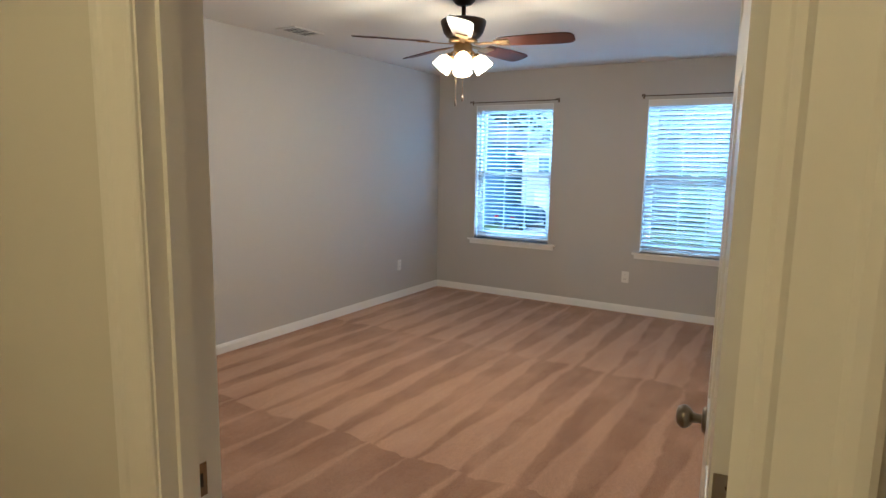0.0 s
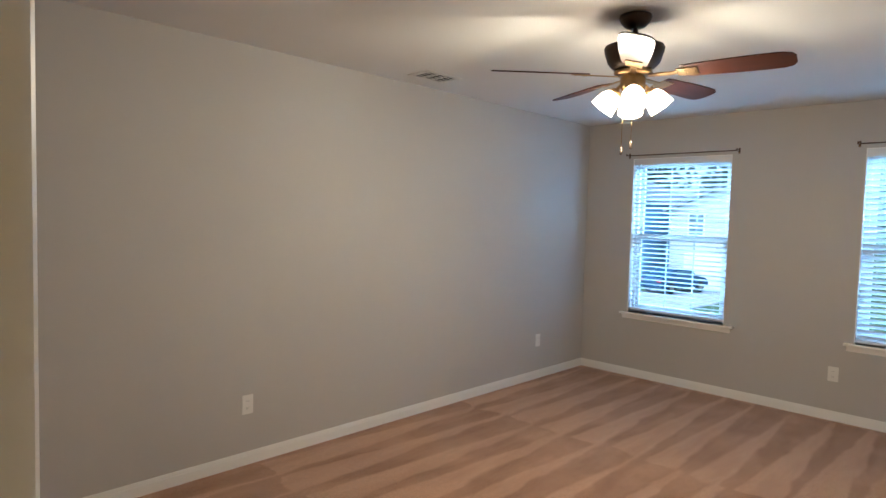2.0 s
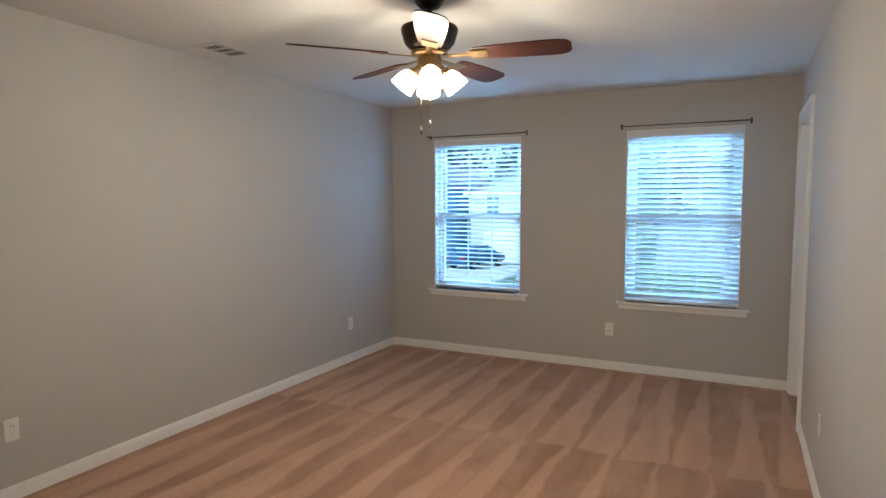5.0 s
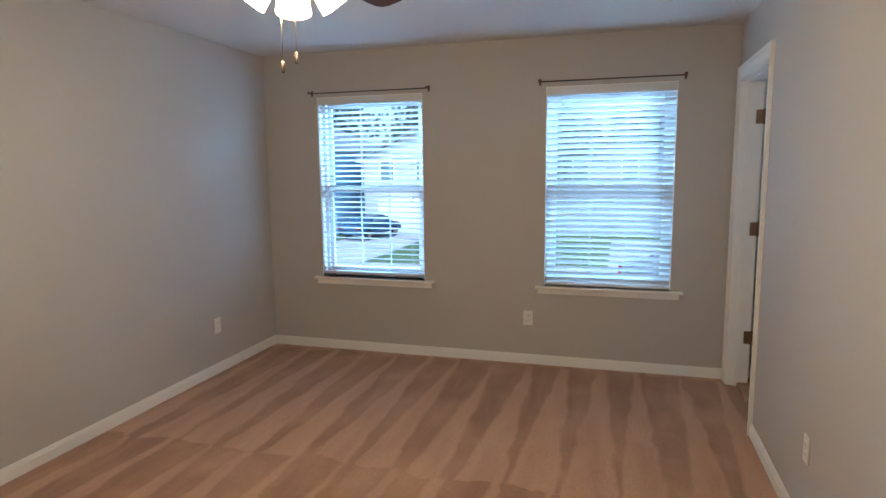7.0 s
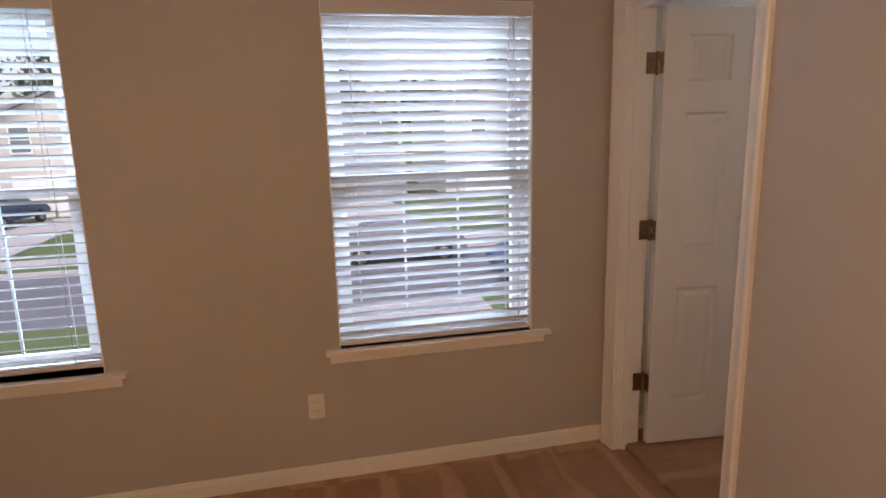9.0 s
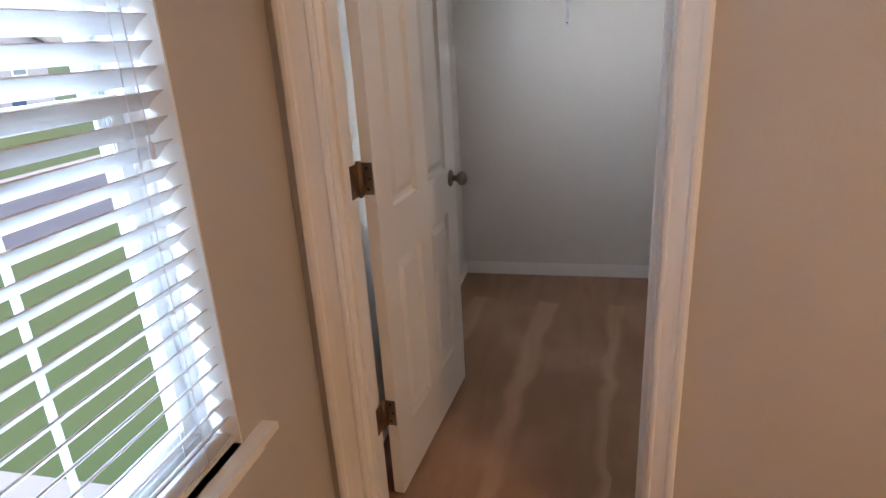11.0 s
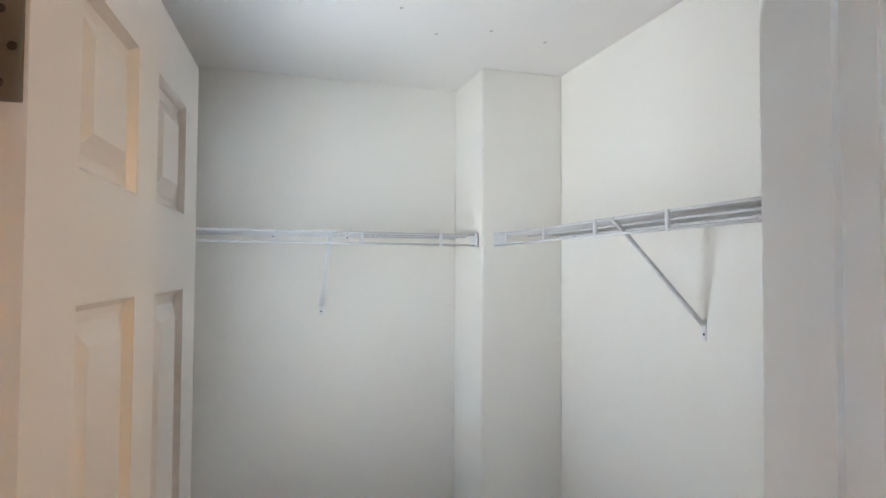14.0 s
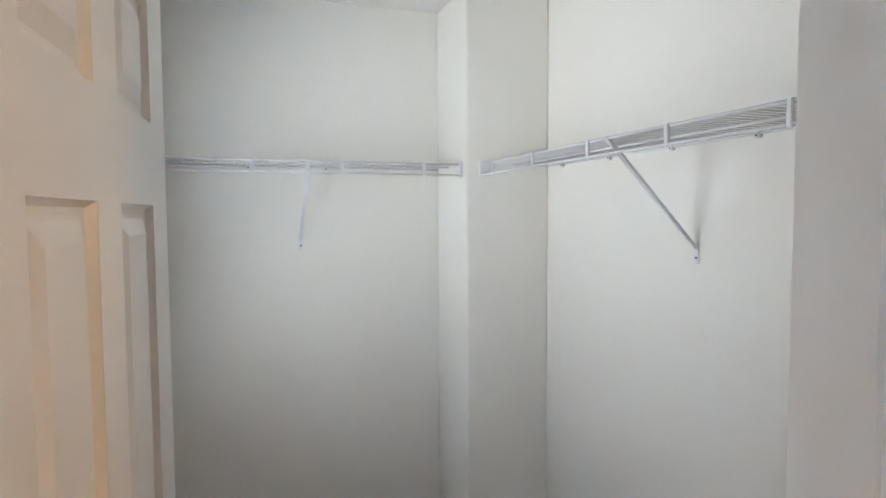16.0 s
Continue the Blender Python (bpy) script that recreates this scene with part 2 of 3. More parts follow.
# ---- the large structure ----
H = 2.44            # ceiling height
FZ = -0.025         # bedroom and hall carpet, lower than the closet's
RX = 3.655          # bedroom's wall with the closet door
CX0, CX1, CY = 3.77, 5.80, -1.555   # closet
EY0, EY1 = -5.515, -5.40             # entry wall
WZ0, WZ1 = 0.60, 2.085               # windows
WINDOWS = [(0.49, 1.40), (2.36, 3.27), (4.25, 5.16)]
DY0, DY1 = -0.90, -0.125            # closet doorway
EX0, EX1 = 2.87, 3.735               # entry doorway
JX = 3.785          # closet side of the closet door's jamb
DH = 2.05
AX = 3.95           # alcove wall behind the entry door


def pierced(a0, a1, b0, b1, holes, z0=FZ, z1=H, along="x"):
    """Boxes of a wall from a0 to a1 with thickness b0 to b1, around holes (h0, h1, low, high)."""
    out, at = [], a0
    for h0, h1, low, high in sorted(holes):
        out.append((at, b0, z0, h0, b1, z1))
        if low > z0:
            out.append((h0, b0, z0, h1, b1, low))
        if high < z1:
            out.append((h0, b0, high, h1, b1, z1))
        at = h1
    out.append((at, b0, z0, a1, b1, z1))
    if along == "y":
        out = [(b0, p0, q0, b1, p1, q1) for p0, b0, q0, p1, b1, q1 in [(o[0], o[1], o[2], o[3], o[4], o[5]) for o in out]]
    return out


structure("floor", boxes([(-0.15, EY0, -0.2, 3.715, 0.0, FZ), (3.715, EY0, -0.2, 4.05, CY - 0.05, FZ), (1.1, -7.4, -0.2, 5.3, EY0, FZ)]), CARPET, "brown cut-pile carpet with vacuum strokes", "floor")
structure("floor_closet", boxes([(3.715, CY - 0.05, -0.2, 5.9, 0.0, 0.0)]), CARPET_C, "brown closet carpet with a few pale strokes", "floor")
structure("ceiling", boxes([(-0.2, EY1, H, AX + 0.2, 0.02, H + 0.15)]), CEIL, "matt white painted plaster ceiling", "ceiling")
structure("ceiling_closet", boxes([(CX0 - 0.06 + 0.25, CY - 0.1, H - 0.001, CX1 + 0.1, 0.02, H + 0.1)]), CEIL, "matt white closet ceiling with stains", "ceiling")
structure("wall_north", boxes(pierced(-0.15, RX + 0.055, 0.0, 0.16, [(a, b, WZ0, WZ1) for a, b in WINDOWS[:2]])), GREIGE, "greige painted wall with two windows", "wall")
structure("wall_closet_north", boxes(pierced(RX + 0.055, CX1 + 0.1, 0.0, 0.16, [(*WINDOWS[2], WZ0, WZ1)])), CREAM, "cream painted closet wall with a window", "wall")
structure("wall_west", boxes([(-0.15, EY0, FZ, 0, 0, H)]), GREIGE, "plain greige painted bedroom wall", "wall")


def side_wall(x0, x1):
    return [(x0, -3.6, FZ, x1, DY0 - 0.02, H), (x0, DY0 - 0.02, DH + 0.02, x1, DY1 + 0.02, H), (x0, DY1 + 0.02, FZ, x1, 0, H)]


structure("wall_east", boxes(side_wall(RX, RX + 0.055) + [(RX, -3.7, FZ, AX + 0.1, -3.6, H), (AX, EY1, FZ, AX + 0.1, -3.7, H)]), GREIGE, "greige painted wall beside the closet door", "wall")
structure("wall_closet_west", boxes([(a, max(b, CY - 0.1), c, d, e, f) for a, b, c, d, e, f in side_wall(RX + 0.055, CX0)]), CREAM, "cream painted closet side of the wall", "wall")
structure("wall_closet_east", boxes([(CX1, CY - 0.1, FZ, CX1 + 0.1, 0, H)]), CREAM, "cream painted closet back wall", "wall")
structure("wall_closet_south", boxes([(CX0, CY - 0.1, FZ, CX1, CY, H)]), CREAM, "cream painted closet side wall", "wall")
structure("wall_chase", boxes([(5.46, CY, FZ, CX1, -1.207, H)], 0.004), CREAM, "boxed-in cream corner chase", "wall")
structure("wall_south", boxes([(-0.15, EY0 + 0.055, FZ, EX0 - 0.02, EY1, H), (EX0 - 0.02, EY0 + 0.055, DH + 0.02, EX1 + 0.02, EY1, H), (EX1 + 0.02, EY0 + 0.055, FZ, AX + 0.1, EY1, H)]), GREIGE, "greige painted wall around the entry door", "wall")
structure("wall_hall_north", boxes([(1.2, EY0, FZ, EX0 - 0.02, EY0 + 0.055, H), (EX0 - 0.02, EY0, DH + 0.02, EX1 + 0.02, EY0 + 0.055, H), (EX1 + 0.02, EY0, FZ, 5.2, EY0 + 0.055, H)]), CREAM, "cream painted hall wall around the door", "wall")
structure("wall_hall_south", boxes([(1.2, -7.4, FZ, 5.2, -7.3, H)]), CREAM, "plain cream hall wall", "wall")
structure("wall_hall_west", boxes([(1.1, -7.4, FZ, 1.2, EY0, H)]), CREAM, "plain cream hall end wall", "wall")
structure("wall_hall_east", boxes([(5.2, -7.4, FZ, 5.3, EY0, H)]), CREAM, "plain cream hall end wall", "wall")
structure("ceiling_hall", boxes([(1.1, -7.4, H, 5.3, EY1, H + 0.1)]), CEIL, "matt white hall ceiling", "ceiling")


# ---- baseboards ----
def baseboard(name, runs, low=0.0, label="white painted wooden baseboard"):
    """Runs of (x0, y0, x1, y1) on the floor, with a thinner top edge; nx, ny points into the room."""
    items = []
    for x0, y0, x1, y1, nx, ny in runs:
        for t, z0, z1 in ((0.014, 0, 0.056), (0.010, 0.056, 0.068), (0.006, 0.068, 0.076)):
            xs = sorted((x0, x1 + nx * t)) if nx else sorted((x0, x1))
            ys = sorted((y0, y1 + ny * t)) if ny else sorted((y0, y1))
            items.append((xs[0], ys[0], z0 + low, xs[1], ys[1], z1 + low))
    structure(name, boxes(items), TRIM, label, "baseboard")


baseboard("baseboard", [(0, 0, RX, 0, 0, -1), (0, EY1, 0, -0.014, 1, 0), (RX, -3.6, RX, DY0 - 0.075, -1, 0), (0.014, EY1, EX0 - 0.1, EY1, 0, 1)], FZ)
baseboard("baseboard_closet", [(CX0, 0, CX1, 0, 0, -1), (CX1, -1.207, CX1, -0.014, -1, 0), (5.446, -1.207, CX1 - 0.014, -1.207, 0, 1), (5.46, CY + 0.014, 5.46, -1.207, -1, 0), (CX0, CY, 5.46, CY, 0, 1)])


# ---- door casings ----
PROFILE = [(0.006, 0.0), (0.006, 0.008), (0.010, 0.011), (0.018, 0.012), (0.024, 0.009), (0.030, 0.010), (0.050, 0.013), (0.066, 0.017),
           (0.072, 0.021), (0.082, 0.023), (0.092, 0.022), (0.098, 0.017), (0.098, 0.0)]


def casing(bm, x0, x1, z1, y0, sign, slim=1.0):
    """Moulded casing with mitred corners around an opening x0..x1 up to z1, on the face y = y0; slim narrows the leg at x0."""
    rows = []
    for a, t in PROFILE:
        rows.append([bm.verts.new(p) for p in ((x0 - a * slim, y0 + sign * t, FZ), (x0 - a * slim, y0 + sign * t, z1 + a), (x1 + a, y0 + sign * t, z1 + a), (x1 + a, y0 + sign * t, FZ))])
    made = []
    for p, q in zip(rows, rows[1:]):
        for k in range(3):
            made.append(bm.faces.new((p[k], p[k + 1], q[k + 1], q[k])))
    bmesh.ops.recalc_face_normals(bm, faces=made)
    if sum(f.normal.y * f.calc_area() for f in made) * sign < 0:
        bmesh.ops.reverse_faces(bm, faces=made)
    return bm


def jamb_boxes(x0, x1, z1, y0, y1, stop):
    items = [(x0 - 0.018, y0, FZ, x0, y1, z1), (x1, y0, FZ, x1 + 0.018, y1, z1), (x0 - 0.018, y0, z1, x1 + 0.018, y1, z1 + 0.018)]
    s0, s1 = stop
    return items + [(x0, s0, FZ, x0 + 0.011, s1, z1 - 0.011), (x1 - 0.011, s0, FZ, x1, s1, z1 - 0.011), (x0, s0, z1 - 0.011, x1, s1, z1)]


def turned(bm):
    """x along the wall becomes y: for the closet doorway."""
    bmesh.ops.transform(bm, matrix=Matrix(((0, 1, 0, 0), (1, 0, 0, 0), (0, 0, 1, 0), (0, 0, 0, 1))), verts=bm.verts[:])
    bmesh.ops.reverse_faces(bm, faces=bm.faces[:])
    return bm


def door_frame(x0, x1, y0, y1, stop, both=True, slim=1.0):
    bm = boxes(jamb_boxes(x0, x1, DH, y0 - 0.003, y1 + 0.003, stop))
    casing(bm, x0, x1, DH, y0, -1, slim)
    return casing(bm, x0, x1, DH, y1, 1) if both else bm


structure("trim_entry", door_frame(EX0, EX1, EY0, EY1, (EY0 + 0.03, EY0 + 0.065)), TRIM, "white painted entry door frame and casing", "door frame")
structure("trim_closet", turned(door_frame(DY0, DY1, RX, JX, (RX + 0.035, RX + 0.070), False, 0.75)), TRIM, "white painted closet door frame and casing", "door frame")


# ---- doors ----
def hinge_part(door, z, far):
    """On the hinge edge; far: the pin stands at the face y = 0.035, else at y = 0."""
    f = (lambda y: y) if far else (lambda y: 0.035 - y)
    y0, y1 = sorted((f(0.003), f(0.035)))
    h = part("hinge", boxes([(-0.0015, y0, z - 0.045, 0.001, y1, z + 0.045)], 0.0005), NICKEL, door, "worn brass hinge")
    part("hinge_pin", tube([(-0.012, f(0.038), z - 0.05), (-0.012, f(0.038), z + 0.05)], 0.0065, 10), HINGE, h)
    y0, y1 = sorted((f(0.030), f(0.0335)))
    part("knuckle", boxes([(-0.014, y0, z - 0.045, -0.0015, y1, z - 0.016), (-0.014, y0, z + 0.014, -0.0015, y1, z + 0.045)]), HINGE, h)
    y0, y1 = sorted((f(0.0385), f(0.0405)))
    part("jamb_leaf", boxes([(-0.062, y0, z - 0.045, -0.012, y1, z + 0.045)]), HINGE, h)
    for k, y in ((-0.030, 0.020), (0.0, 0.011), (0.030, 0.020)):
        part("screw", lathe([(0, 0.0015), (0.0035, 0.001), (0.004, 0)], 8, pose(-0.0015, f(y), z + k, 0, -90)), BRONZE, h)


def panel_door(name, w, label, m, far, grip=0.92):
    """A six-panel door. Hinged at x = 0, leaf along +x, its faces at y = 0 and y = 0.035, height 2.03."""
    T = 0.035
    d = thing(name, m, label, "door", kind="structure")
    h0, h1 = 0.015, 2.040
    stile, mid = 0.115, 0.105
    rails = [(h0, 0.225), (0.800, 0.965), (1.600, 1.735), (1.930, h1)]
    xs = [(stile, w / 2 - mid / 2), (w / 2 + mid / 2, w - stile)]
    body = [(0.002, 0, h0, stile, T, h1), (w - stile, 0, h0, w, T, h1)]
    body += [(stile, 0, a, w - stile, T, b) for a, b in rails]
    for (a, b), (c, e) in zip(rails, rails[1:]):
        body.append((w / 2 - mid / 2, 0, b, w / 2 + mid / 2, T, c))
        body += [(x0, 0.013, b, x1, T - 0.013, c) for x0, x1 in xs]
    part("leaf", boxes(body), DOORW, d)
    for (a, b), (c, e) in zip(rails, rails[1:]):
        for x0, x1 in xs:
            for side in (0, 1):
                bm = bmesh.new()
                y = 0.0132 if side == 0 else T - 0.0132
                out = -1 if side == 0 else 1
                loops = []
                for inset, rise in ((0.0, 0.0125), (0.008, 0.0015), (0.018, 0.0), (0.021, 0.0), (0.046, 0.0105)):
                    loops.append([bm.verts.new((px, y + out * rise, pz)) for px, pz in ((x0 + inset, b + inset), (x1 - inset, b + inset), (x1 - inset, c - inset), (x0 + inset, c - inset))])
                for p, q in zip(loops, loops[1:]):
                    for k in range(4):
                        bm.faces.new((p[k], p[(k + 1) % 4], q[(k + 1) % 4], q[k]))
                bm.faces.new(loops[-1])
                bmesh.ops.recalc_face_normals(bm, faces=bm.faces[:])
                part("panel", bm, DOORW, d)
    for side in (0, 1):
        rot = pose(w - 0.065, 0 if side == 0 else T, grip, 90 if side == 0 else -90)
        knob = part("knob", lathe([(0, 0.066), (0.012, 0.065), (0.022, 0.060), (0.0275, 0.050), (0.027, 0.042), (0.020, 0.033), (0.013, 0.028), (0.011, 0.018), (0.012, 0.006)], 24, rot), NICKEL, d, "round brushed nickel door knob")
        part("rosette", lathe([(0.012, 0.010), (0.024, 0.009), (0.031, 0.004), (0.032, 0)], 24, rot), NICKEL, knob)
    part("latch_plate", boxes([(w, 0.006, grip - 0.03, w + 0.0015, T - 0.006, grip + 0.03)]), NICKEL, d, "small nickel latch plate")
    for z in (0.325, 1.075, 1.815):
        hinge_part(d, z, far)
    return d


# closet door stands open into the closet; entry door stands open into the bedroom
panel_door("door_closet", 0.740, "white six-panel closet door standing wide open", pose(CX0 + 0.036, DY1 - 0.014, 0, 0, 0, -5) @ Matrix.Translation((0, -0.035, 0)), True)
panel_door("door_entry", 0.785, "white six-panel bedroom door standing open", pose(EX1 - 0.004, EY1 + 0.046, 0, 0, 0, 97), False, 0.895)


def strike(name, m, label):
    s = thing(name, m, label, "strike plate")
    part("plate", boxes([(-0.017, 0, -0.032, 0.017, 0.002, 0.032)], 0.0008), HINGE, s)
    part("latch_hole", boxes([(-0.008, 0.002, -0.013, 0.008, 0.0026, 0.013)]), DARK, s)


strike("strike_plate", pose(EX0, EY1 - 0.045, 0.895, 0, 0, -90), "small brass strike plate on the entry jamb")
strike("strike_plate", pose(CX0 - 0.019, DY0, 0.92), "small brass strike plate on the closet jamb")


# ---- windows ----
def window(name, x0, x1):
    w = thing(name, pose(x0, 0, WZ0), "white vinyl double-hung window with grilles", "window", kind="structure")
    W, HH = x1 - x0, WZ1 - WZ0
    part("window_frame", boxes([(0, 0.075, 0, 0.035, 0.155, HH), (W - 0.035, 0.075, 0, W, 0.155, HH), (0.035, 0.075, 0, W - 0.035, 0.155, 0.04), (0.035, 0.075, HH - 0.04, W - 0.035, 0.155, HH)]), VINYL, w)
    half = 0.745
    part("jamb_liner", boxes([(0, 0.001, 0, 0.005, 0.075, HH), (W - 0.005, 0.001, 0, W, 0.075, HH), (0.005, 0.001, HH - 0.005, W - 0.005, 0.075, HH)]), TRIM, w)
    for tag, z0, z1, y0 in (("lower_sash", 0.04, half + 0.02, 0.085), ("upper_sash", half - 0.02, HH - 0.04, 0.115)):
        f = 0.038
        a, b = 0.035, W - 0.035
        sash = part(tag, boxes([(a, y0, z0, a + f, y0 + 0.028, z1), (b - f, y0, z0, b, y0 + 0.028, z1), (a + f, y0, z0, b - f, y0 + 0.028, z0 + f), (a + f, y0, z1 - f, b - f, y0 + 0.028, z1)], 0.003), VINYL, w)
        for gx in (a + f + (b - a - 2 * f) / 3, b - f - (b - a - 2 * f) / 3):
            part("grille_bar", boxes([(gx - 0.005, y0 + 0.009, z0 + f, gx + 0.005, y0 + 0.019, z1 - f)]), GRILLE, sash)
        pane = part("pane", boxes([(a + f - 0.004, y0 + 0.020, z0 + f - 0.004, b - f + 0.004, y0 + 0.023, z1 - f + 0.004)]), GLASS, sash, "clear window pane")
        pane.visible_shadow = False
    part("lock", boxes([(W / 2 - 0.03, 0.062, half + 0.02, W / 2 + 0.03, 0.085, half + 0.035)], 0.004), VINYL, w)
    sill = part("window_sill", boxes([(-0.062, -0.042, -0.018, W + 0.085, 0.0, 0.0), (0, 0.0, -0.018, W, 0.075, 0.0)]), TRIM, w, "white painted wooden stool")
    part("apron", boxes([(-0.045, -0.012, -0.062, W + 0.060, 0, -0.032), (-0.045, -0.022, -0.032, W + 0.060, 0, -0.018)]), TRIM, sill)
    return w


def blind(x0, x1, tilt, lift):
    b = thing("window_blind", pose(x0, 0.036, WZ0), "white two-inch slatted blind lowered and tilted open", "blind", "window blinds")
    W, HH = x1 - x0, WZ1 - WZ0
    part("valance", boxes([(0.004, -0.030, HH - 0.062, W - 0.004, -0.022, HH - 0.002), (0.004, -0.022, HH - 0.040, W - 0.004, 0.028, HH - 0.002)], 0.002), SLAT, b)
    n = 32
    base = lift + 0.026
    step = (HH - 0.062 - base) / n
    # one slat, slightly crowned
    bm = bmesh.new()
    prof = [(-0.025, 0.0), (-0.012, 0.0022), (0.0, 0.003), (0.012, 0.0022), (0.025, 0.0)]
    top = [[bm.verts.new((x, y, z + 0.0013)) for y, z in prof] for x in (0.006, W - 0.006)]
    low = [[bm.verts.new((x, y, z - 0.0013)) for y, z in prof] for x in (0.006, W - 0.006)]
    for k in range(4):
        bm.faces.new((top[0][k], top[1][k], top[1][k + 1], top[0][k + 1]))
        bm.faces.new((low[0][k + 1], low[1][k + 1], low[1][k], low[0][k]))
    bm.faces.new((low[0][0], low[1][0], top[1][0], top[0][0]))
    bm.faces.new((top[0][4], top[1][4], low[1][4], low[0][4]))
    for e, s in ((0, 1), (1, -1)):
        bm.faces.new((top[e] + low[e][::-1])[::s])
    first = part("slat", bm, SLAT, b)
    for k in range(n):
        s = first if k == 0 else first.copy()
        if k:
            scene.collection.objects.link(s)
        s.matrix_basis = pose(0, 0, base + step * (k + 0.5), -tilt + random.uniform(-1.2, 1.2), random.uniform(-0.1, 0.1), 0)
    part("bottom_rail", boxes([(0.006, -0.025, lift, W - 0.006, 0.025, lift + 0.018)], 0.004), SLAT, b)
    for x in (0.11, W - 0.11):
        for y in (-0.026, 0.026):
            part("ladder_cord", tube([(x, y, lift + 0.01), (x, y, HH - 0.04)], 0.0011, 5), SLAT, b)
    wand = part("tilt_cord", tube([(W - 0.09, -0.034, HH - 0.06), (W - 0.088, -0.036, HH - 0.80)], 0.0013, 5), SLAT, b)
    part("tassel", lathe([(0, 0), (0.006, 0.002), (0.004, 0.03), (0, 0.034)], 8, pose(W - 0.088, -0.036, HH - 0.83)), SLAT, wand)


for k, (x0, x1) in enumerate(WINDOWS):
    window("window_%d" % (k + 1), x0, x1)
    blind(x0, x1, (18, 40, 33)[k], (0.026, 0.007, 0.007)[k])


def curtain_rod(x0, x1, z):
    r = thing("curtain_rod", pose(x0, 0, z), "thin brown metal curtain rod on small brackets", "curtain rod", "curtain rods")
    L = x1 - x0
    part("rod", tube([(0.012, -0.055, -0.006), (L - 0.012, -0.055, -0.006)], 0.0045, 8), ROD, r)
    for x in (0.0, L):
        br = part("bracket", boxes([(x - 0.008, -0.004, -0.028, x + 0.008, 0.0, 0.02), (x - 0.004, -0.062, -0.004, x + 0.004, -0.004, 0.004), (x - 0.006, -0.068, -0.012, x + 0.006, -0.062, 0.010)], 0.001), ROD, r)
        part("screw", lathe([(0, 0.002), (0.004, 0)], 8, pose(x, -0.004, -0.02, 90)), BRASS, br)


curtain_rod(0.45, 1.455, 2.118)
curtain_rod(2.315, 3.315, 2.122)


# ---- outlets ----
def outlet(m):
    o = thing("wall_outlet", m, "white duplex wall outlet with cover plate", "outlet", "wall outlets")
    part("plate", boxes([(-0.036, -0.006, -0.058, 0.036, 0, 0.058)], 0.0025), PLATE, o)
    for z in (-0.021, 0.021):
        s = part("socket", boxes([(-0.017, -0.0085, z - 0.014, 0.017, -0.006, z + 0.014)], 0.001), PLATE, o)
        part("slot", boxes([(-0.008, -0.0089, z - 0.003, -0.006, -0.0085, z + 0.006)]), DARK, s)
        part("slot", boxes([(0.006, -0.0089, z - 0.003, 0.008, -0.0085, z + 0.006)]), DARK, s)
    part("screw", lathe([(0, 0.0015), (0.003, 0)], 8, pose(0, -0.006, 0, 90)), PLATE, o)


outlet(pose(2.24, 0, 0.34))
outlet(pose(0, -0.79, 0.338, 0, 0, 90))
outlet(pose(0, -3.74, 0.338, 0, 0, 90))
outlet(pose(RX, -1.955, 0.36, 0, 0, -90))


# ---- ceiling vent ----
def ceiling_vent(m):
    v = thing("ceiling_vent", m, "cream enamelled ceiling air register with louvres", "vent")
    part("frame", boxes([(-0.16, -0.105, -0.008, -0.125, 0.105, 0), (0.125, -0.105, -0.008, 0.16, 0.105, 0), (-0.125, -0.105, -0.008, 0.125, -0.075, 0), (-0.125, 0.075, -0.008, 0.125, 0.105, 0)], 0.002), VENTW, v)
    # black plate painted as the shade inside the duct
    part("duct_shade", boxes([(-0.125, -0.075, -0.0015, 0.125, 0.075, 0)]), DARK, v)
    for x in (-0.043, 0.043):
        part("divider", boxes([(x - 0.006, -0.075, -0.0075, x + 0.006, 0.075, -0.0015)]), VENTW, v)
    for k in range(3):
        part("slat", boxes([(-0.125, -0.003, -0.0006, 0.125, 0.003, 0.0006)]), VENTW, v, m=pose(0, -0.042 + 0.042 * k, -0.0045, 50))


ceiling_vent(pose(0.30, -2.54, H, 0, 0, 90))


